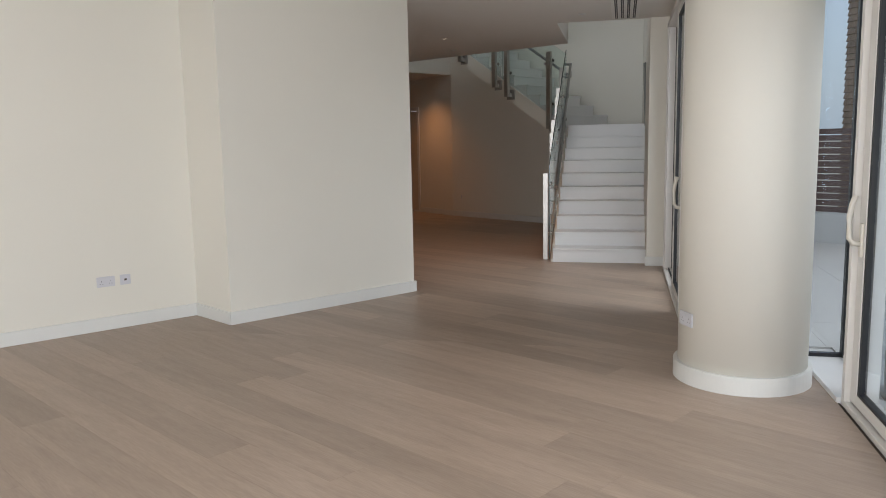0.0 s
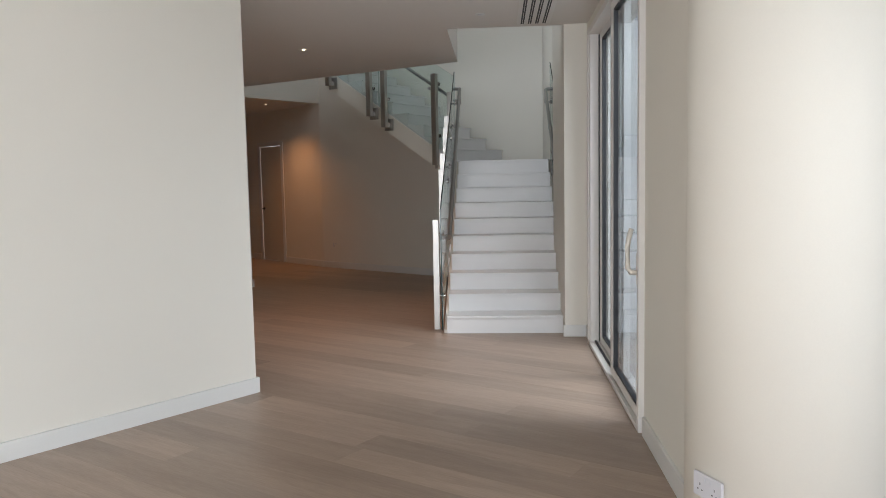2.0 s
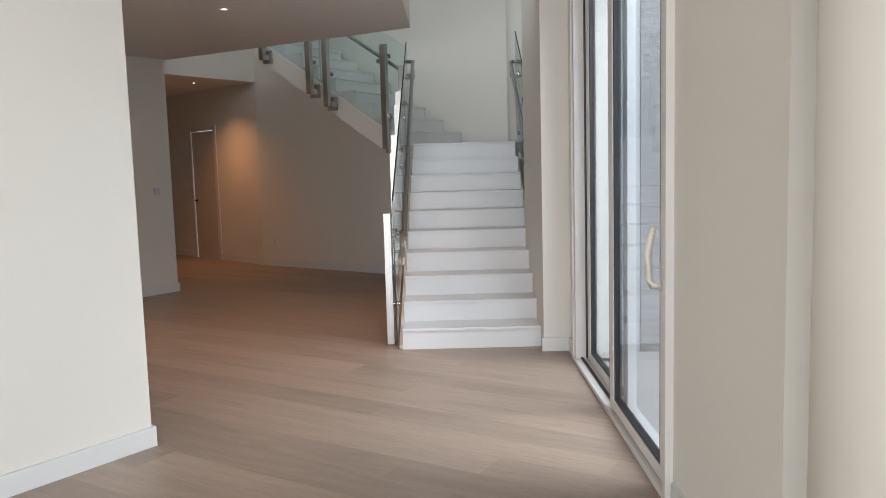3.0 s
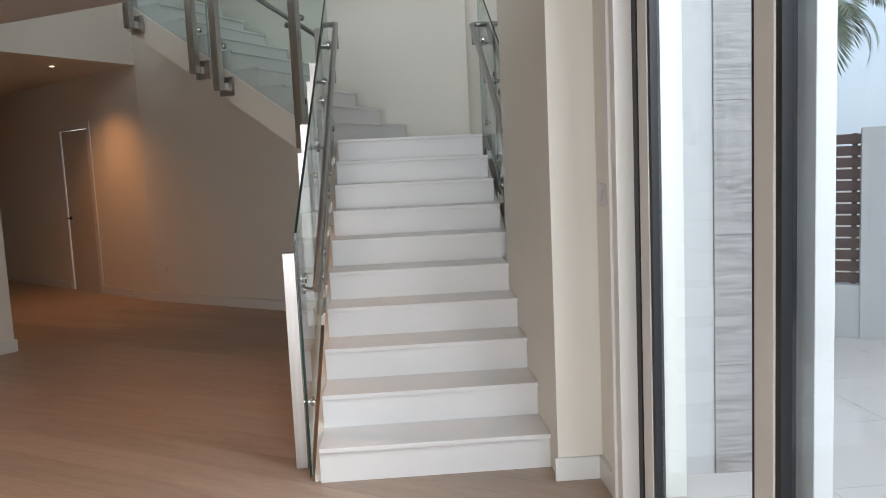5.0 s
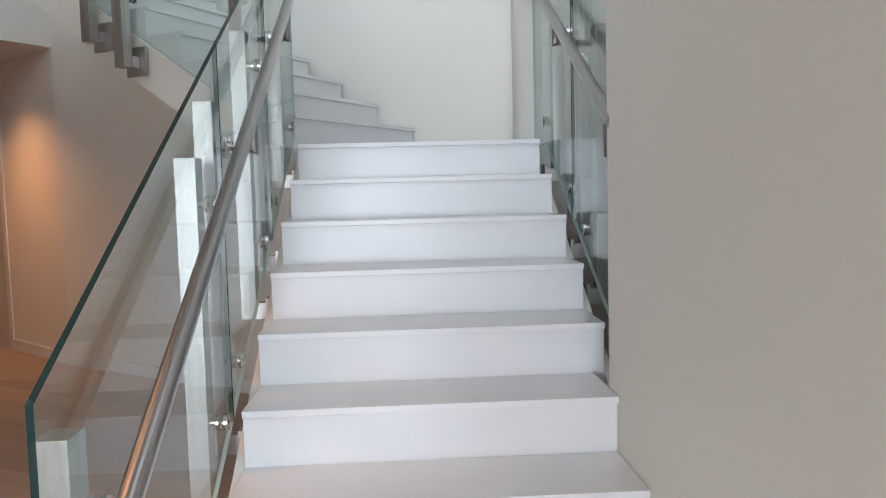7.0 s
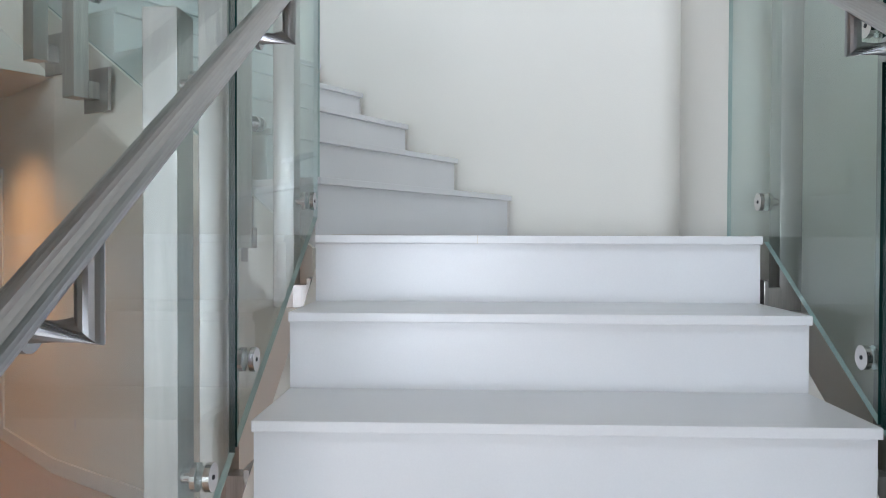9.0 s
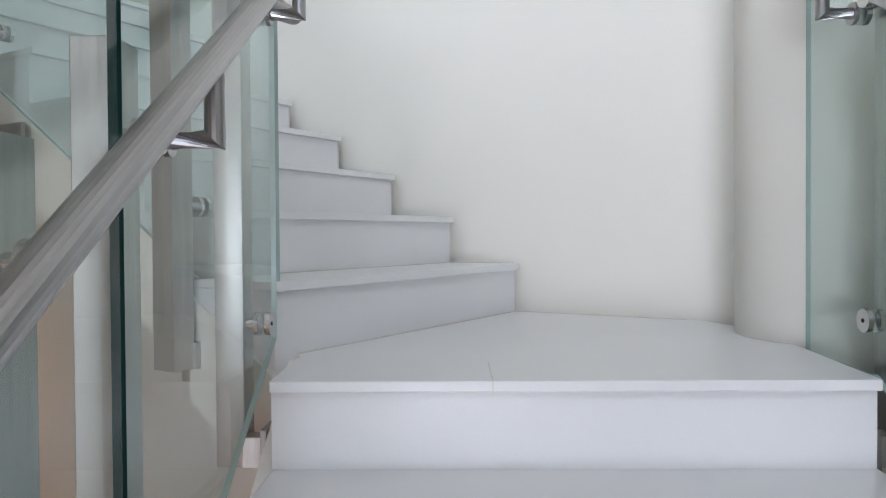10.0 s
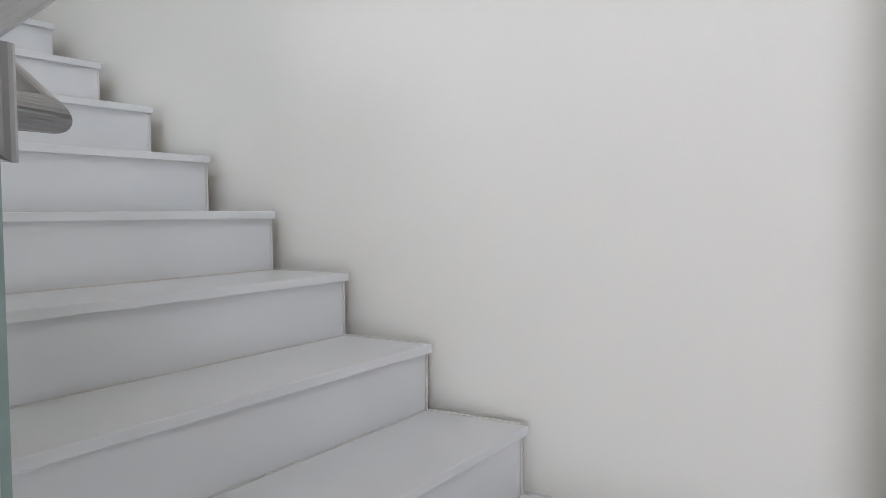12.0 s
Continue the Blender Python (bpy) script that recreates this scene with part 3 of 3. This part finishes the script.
hs = DOOR_A + DOOR_W - 0.1
rod((*on_b(hs, 0.0), 1.02), (*on_b(hs, 0.05), 1.02), 0.01, hb), rod((*on_b(hs, 0.045), 1.02), (*on_b(hs - 0.11, 0.045), 1.02), 0.009, hb), rod((*on_b(hs, -0.004), 1.02), (*on_b(hs, 0.006), 1.02), 0.026, hb)
part("door_handle", hb, BLACK, door, "dark metal lever handle")

# ---- ceiling lamps ----
def downlight(x, y, lit, z=H):
    d = thing("ceiling_light", "small round recessed ceiling downlight, lit warm" if lit else "small round recessed ceiling downlight, off", "ceiling light", group="ceiling downlights")
    part("rim", turned([(0.026, -0.001), (0.045, -0.001), (0.043, -0.006), (0.028, -0.008), (0.026, -0.006)], at=(x, y, z), seg=24), TRIM, d)
    part("bulb", turned([(0.001, -0.002), (0.024, -0.003), (0.02, -0.006), (0.001, -0.007)], at=(x, y, z), seg=20), BULB if lit else PLASTIC, d)
    if lit:
        ld = bpy.data.lights.new("downlight", "SPOT")
        ld.energy, ld.color, ld.spot_size, ld.spot_blend, ld.shadow_soft_size = lit, (1.0, 0.42, 0.15), radians(120), 1.0, 0.05
        lo = new("bulb_light", ld)
        lo.parent = d
        lo.location = (x, y, z - 0.03)
    return d


downlight(-2.11, 10.3, 70)
downlight(-4.13, 15.5, 62, H - 0.002)
for x, y in ((-1.48, 6.88), (-0.32, 7.54), (-0.22, 8.9), (-2.27, 11.62), (-2.56, 9.65)):
    downlight(x, y, 0)

vent = thing("air_vent", "white linear slot ceiling vent with dark gaps", "air vent")
part("frame", box(0.10, 5.9, H - 0.006, 0.40, 9.36, H - 0.001), ALU, vent)
for k in range(4):
    part("slot", box(0.135 + k * 0.065, 5.93, H - 0.009, 0.165 + k * 0.065, 9.33, H - 0.0055), BLACK, vent)
    part("blade", box(0.148 + k * 0.065, 5.93, H - 0.012, 0.152 + k * 0.065, 9.33, H - 0.0085), ALU, vent)

# ---- sockets and switches ----
def plate(name, label, category, p, face, w, h, kind):
    """A wall plate at p, facing the plan direction face. kind: socket, double, switch, blank, data."""
    t = thing(name, label, category)
    f = Vector((*face, 0)).normalized()
    side = Vector((0, 0, 1)).cross(f)
    m = Matrix(((side.x, f.x, 0, p[0]), (side.y, f.y, 0, p[1]), (0, 0, 1, p[2]), (0, 0, 0, 1)))

    def put(nm, x0, z0, x1, z1, y0, y1, mat, bev=0.0, parent=None):
        bm = box(x0, y0, z0, x1, y1, z1)
        if bev:
            bmesh.ops.bevel(bm, geom=bm.edges[:], offset=bev, segments=2, affect="EDGES")
        bmesh.ops.transform(bm, matrix=m, verts=bm.verts)
        return part(nm, bm, mat, parent or t)

    pl = put("plate", -w / 2, -h / 2, w / 2, h / 2, 0, 0.011, PLASTIC, 0.003)
    if kind == "double":
        for c in (-w / 4, w / 4):
            for x, z, a, b in ((0, 0.004, 0.004, 0.008), (-0.011, -0.016, 0.0065, 0.004), (0.011, -0.016, 0.0065, 0.004)):
                put("pin_hole", c + x - a / 2, z - b / 2, c + x + a / 2, z + b / 2, 0.0105, 0.0115, BLACK, parent=pl)
            put("rocker", c * 0.4 - 0.006, 0.016, c * 0.4 + 0.006, 0.034, 0.011, 0.014, PLASTIC, 0.001, pl)
    elif kind == "switch":
        put("gap", -w * 0.285, -h * 0.285, w * 0.285, h * 0.285, 0.0108, 0.0114, GROUT, parent=pl)
        put("rocker", -w * 0.27, -h * 0.27, w * 0.27, h * 0.27, 0.011, 0.015, PLASTIC, 0.002, pl)
    elif kind == "data":
        put("port", -0.01, -0.008, 0.01, 0.008, 0.0105, 0.0118, DARK, parent=pl)
    return t


n_left = Vector((D.y, -D.x))
ls = PIER_IN - D * 0.78
plate("wall_socket", "white double wall socket on the cream wall", "wall socket", (ls.x, ls.y, 0.41), n_left, 0.146, 0.086, "double")
ls = PIER_IN - D * 0.62
plate("data_socket", "white data outlet beside the socket", "data outlet", (ls.x, ls.y, 0.41), n_left, 0.086, 0.086, "data")
ca = Vector((0.666 - 0.985, 5.01 - 5.06 - 0.10)).normalized()
plate("wall_socket", "white double wall socket on the round column", "wall socket", (0.985 + ca.x * 0.383, 5.06 + ca.y * 0.383, 0.40), ca, 0.146, 0.086, "double")
plate("light_switch", "white rocker light switch beside the glass door", "light switch", (WX, 9.33, 1.34), (-1, 0), 0.086, 0.10, "switch")
sw = CORNER - U * 0.32
plate("wall_socket", "white wall socket under the stairs", "wall socket", (sw.x, sw.y, 0.40), -N, 0.146, 0.086, "double")
sw = PIER2 - D * 0.22
plate("light_switch", "white light switch on the hall wall", "light switch", (sw.x, sw.y, 1.28), n_left, 0.086, 0.086, "switch")

# ---- outside ----
ground = new("ground", mesh("ground", box(-300, -300, -0.6, 300, 300, -0.12), SAND))
tagged(ground, "pale sandy ground reaching the horizon", "ground", kind="structure")
FD = Vector((0.86, -0.51)).normalized()
F0 = Vector((3.5, 11.9))


def fence_wall():
    w = tagged(new("garden_wall", mesh("garden_wall", prism([F0 - FD * 2.6, F0 + FD * 12, F0 + FD * 12 + N * 0.2, F0 - FD * 2.6 + N * 0.2], -0.12, 0.39), RENDERM, 0.006)), "pale rendered low garden wall below the slats", "garden wall", kind="structure")
    for s in (0.06, 2.96, 5.86):
        p = new("wall_post", mesh("wall_post", prism([F0 + FD * s - N * 0.02, F0 + FD * (s + 0.26) - N * 0.02, F0 + FD * (s + 0.26) + N * 0.24, F0 + FD * s + N * 0.24], -0.12, 1.66), RENDERM, 0.006))
        tagged(p, "pale rendered post of the garden wall", "wall post", group="garden wall posts")
    for a, b in ((-2.5, 0.055), (0.325, 2.955), (3.225, 5.855)):
        f = thing("slatted_fence", "dark brown horizontal slat fence panel", "fence", group="slatted fence panels")
        for k in range(13):
            z = 0.405 + k * 0.094
            part("slat", prism([F0 + FD * a + N * 0.07, F0 + FD * b + N * 0.07, F0 + FD * b + N * 0.095, F0 + FD * a + N * 0.095], z, z + 0.079), SLAT, f)
        for s in (a + 0.02, (a + b) / 2, b - 0.06):
            part("post", prism([F0 + FD * s + N * 0.096, F0 + FD * (s + 0.04) + N * 0.096, F0 + FD * (s + 0.04) + N * 0.13, F0 + FD * s + N * 0.13], 0.39, 1.62), SLAT, f)


fence_wall()

# house front beside the glass door: travertine pier and rendered wall
trav = thing("wall_travertine", "grey veined travertine clad pier on the terrace", "wall", "structure")
for k in range(6):
    part("tile", box(1.30, 9.45, -0.12 + k * 0.62 + 0.0006, 1.58, 9.9, -0.12 + (k + 1) * 0.62 - 0.0006), TRAV, trav, bevel=0.002)
part("core", box(1.305, 9.455, -0.12, 1.575, 9.895, 3.6), DARK, trav)
ob = tagged(new("wall_exterior", mesh("wall_exterior", box(1.052, 9.46, -0.12, 1.298, 9.9, 3.6), RENDERM)), "pale rendered outside wall of the house", "wall", kind="structure")


def palm(x, y, h, seed, r):
    rnd = random.Random(seed)
    t = thing("palm_tree", "tall palm tree with drooping feathered fronds behind the fence", "tree", group="palm trees")
    prof = [(r + 0.02, -0.15)]
    z = 0.0
    while z < h:
        prof += [(r, z), (r - 0.03, z + 0.09)]
        z += 0.1
    part("trunk", turned(prof, at=(x, y, 0), seg=14), TRUNK, t, "ringed brown trunk")
    for i in range(26):
        az, lift, L = rnd.uniform(0, 6.283), rnd.uniform(-0.3, 1.1), rnd.uniform(1.5, 2.3)
        bm = bmesh.new()
        p, ang = Vector((x, y, h)), lift
        d2 = Vector((math.cos(az), math.sin(az), 0))
        side = Vector((-d2.y, d2.x, 0))
        for j in range(16):
            q = p + (d2 * math.cos(ang) + Vector((0, 0, math.sin(ang)))) * (L / 16)
            rod(p, q, 0.012 * (1 - j / 20), bm, 4)
            ll = 0.42 * math.sin(math.pi * (j + 2) / 19)
            for sg in (-1, 1):
                for o in (0.0, 0.5):
                    c = p.lerp(q, o)
                    tip = c + side * sg * ll + (q - p) * 4 * 0.6 + Vector((0, 0, -0.35 * ll + rnd.uniform(-0.05, 0.02)))
                    wv = (q - p).normalized() * 0.02
                    bm.faces.new([bm.verts.new(v) for v in (c - wv, c.lerp(tip, 0.5) - wv * 1.2 + Vector((0, 0, 0.02)), tip, c.lerp(tip, 0.5) + wv * 1.2)])
            p, ang = q, ang - 0.11
        part("frond", bm, LEAF, t)


palm(3.9, 13.7, 6.8, 3, 0.21)
palm(9.8, 23.0, 4.7, 8, 0.19)


# ---- floors: boards and tiles ----
def clip(poly, px, py, c):
    """The part of a plan polygon where px * x + py * y <= c."""
    out = []
    for i, a in enumerate(poly):
        b = poly[(i + 1) % len(poly)]
        da, db = px * a[0] + py * a[1] - c, px * b[0] + py * b[1] - c
        if da <= 0:
            out.append(a)
        if da * db < 0:
            k = da / (da - db)
            out.append((a[0] + (b[0] - a[0]) * k, a[1] + (b[1] - a[1]) * k))
    return out


def area(poly):
    return abs(sum(a[0] * b[1] - b[0] * a[1] for a, b in zip(poly, poly[1:] + poly[:1]))) / 2 if len(poly) > 2 else 0


floor = tagged(new("floor", mesh("floor", prism([(-12, BACK - 0.2), (1.46, BACK - 0.2), (1.46, 5.6), (0.80, 5.6), (0.80, 14), (-2, 19), (-12, 19)], -0.15, -0.003), DARK)), "pale greyed oak board floor", "floor", kind="structure")
rnd = random.Random(5)
turn = math.atan2(-U.y, -U.x)
BW, BL = 0.24, 2.4
rot = Matrix.Rotation(turn, 4, "Z")


def boards():
    far = bmesh.new()
    count = 0
    for row in range(-30, 80):
        off = rnd.uniform(0, BL)
        for col_ in range(-9, 8):
            x0 = col_ * BL + off
            poly = [(x0 + 0.0004, row * BW + 0.0004), (x0 + BL - 0.0004, row * BW + 0.0004), (x0 + BL - 0.0004, (row + 1) * BW - 0.0004), (x0 + 0.0004, (row + 1) * BW - 0.0004)]
            world_poly = [tuple((rot @ Vector((*p, 0))).to_2d()) for p in poly]
            for zone in (((1, 0, 1.445), (0, 1, 5.6)), ((1, 0, 0.76), (0, -1, -5.6))):
                w = world_poly
                for c in zone + ((D.y, -D.x, 99), (-D.y, D.x, 18), (0, 1, 19), (0, -1, 4.3)):
                    w = clip(w, *c) if w else w
                if len(w) < 3 or area(w) < 0.0004:
                    continue
                cx, cy = sum(p[0] for p in w) / len(w), sum(p[1] for p in w) / len(w)
                if min(p[0] for p in w) > -0.62 and cy > 9.9 or cx < -9 or (cy - 13.5) * 0.86 + (cx + 0.01) * 0.51 > 0.3 and cx > -3:
                    continue
                inv = rot.inverted()
                local = [(inv @ Vector((*p, 0))).to_2d() for p in w]
                c0 = Vector((x0 + BL / 2, (row + 0.5) * BW))
                local = [(p.x - c0.x, p.y - c0.y) for p in local]
                if cy < 1.2 or cx < -5 or cy > 15:
                    prism(w, -0.014, 0.0, far)
                else:
                    ob = part("board", prism(local, -0.014, 0.0), WOOD, floor)
                    ob.matrix_local = rot @ Matrix.Translation((c0.x, c0.y, 0))
                    count += 1
    tagged(part("outlying_boards", far, WOOD, floor), kind="stuff")
    return count


boards()
terrace = tagged(new("pavement", mesh("pavement", prism([(1.0, -8), (9.5, -8), (9.5, 9.0), (2.2, 13.0), (1.0, 13.0)], -0.3, -0.045), TERR)), "pale square tile terrace", "pavement", kind="structure")
for i in range(10):
    for j in range(22):
        x0, y0 = 0.92 + i * 0.8, -6.0 + j * 0.8
        if y0 + 0.57 * (x0 - 3.5) > 12.1:
            continue
        lo_x = max(x0, 1.75) if y0 < 5.6 else max(x0, 0.93)
        if x0 + 0.797 - lo_x > 0.05:
            part("tile", box(lo_x, y0, -0.06, x0 + 0.797, y0 + 0.797, -0.03), TERR, terrace)
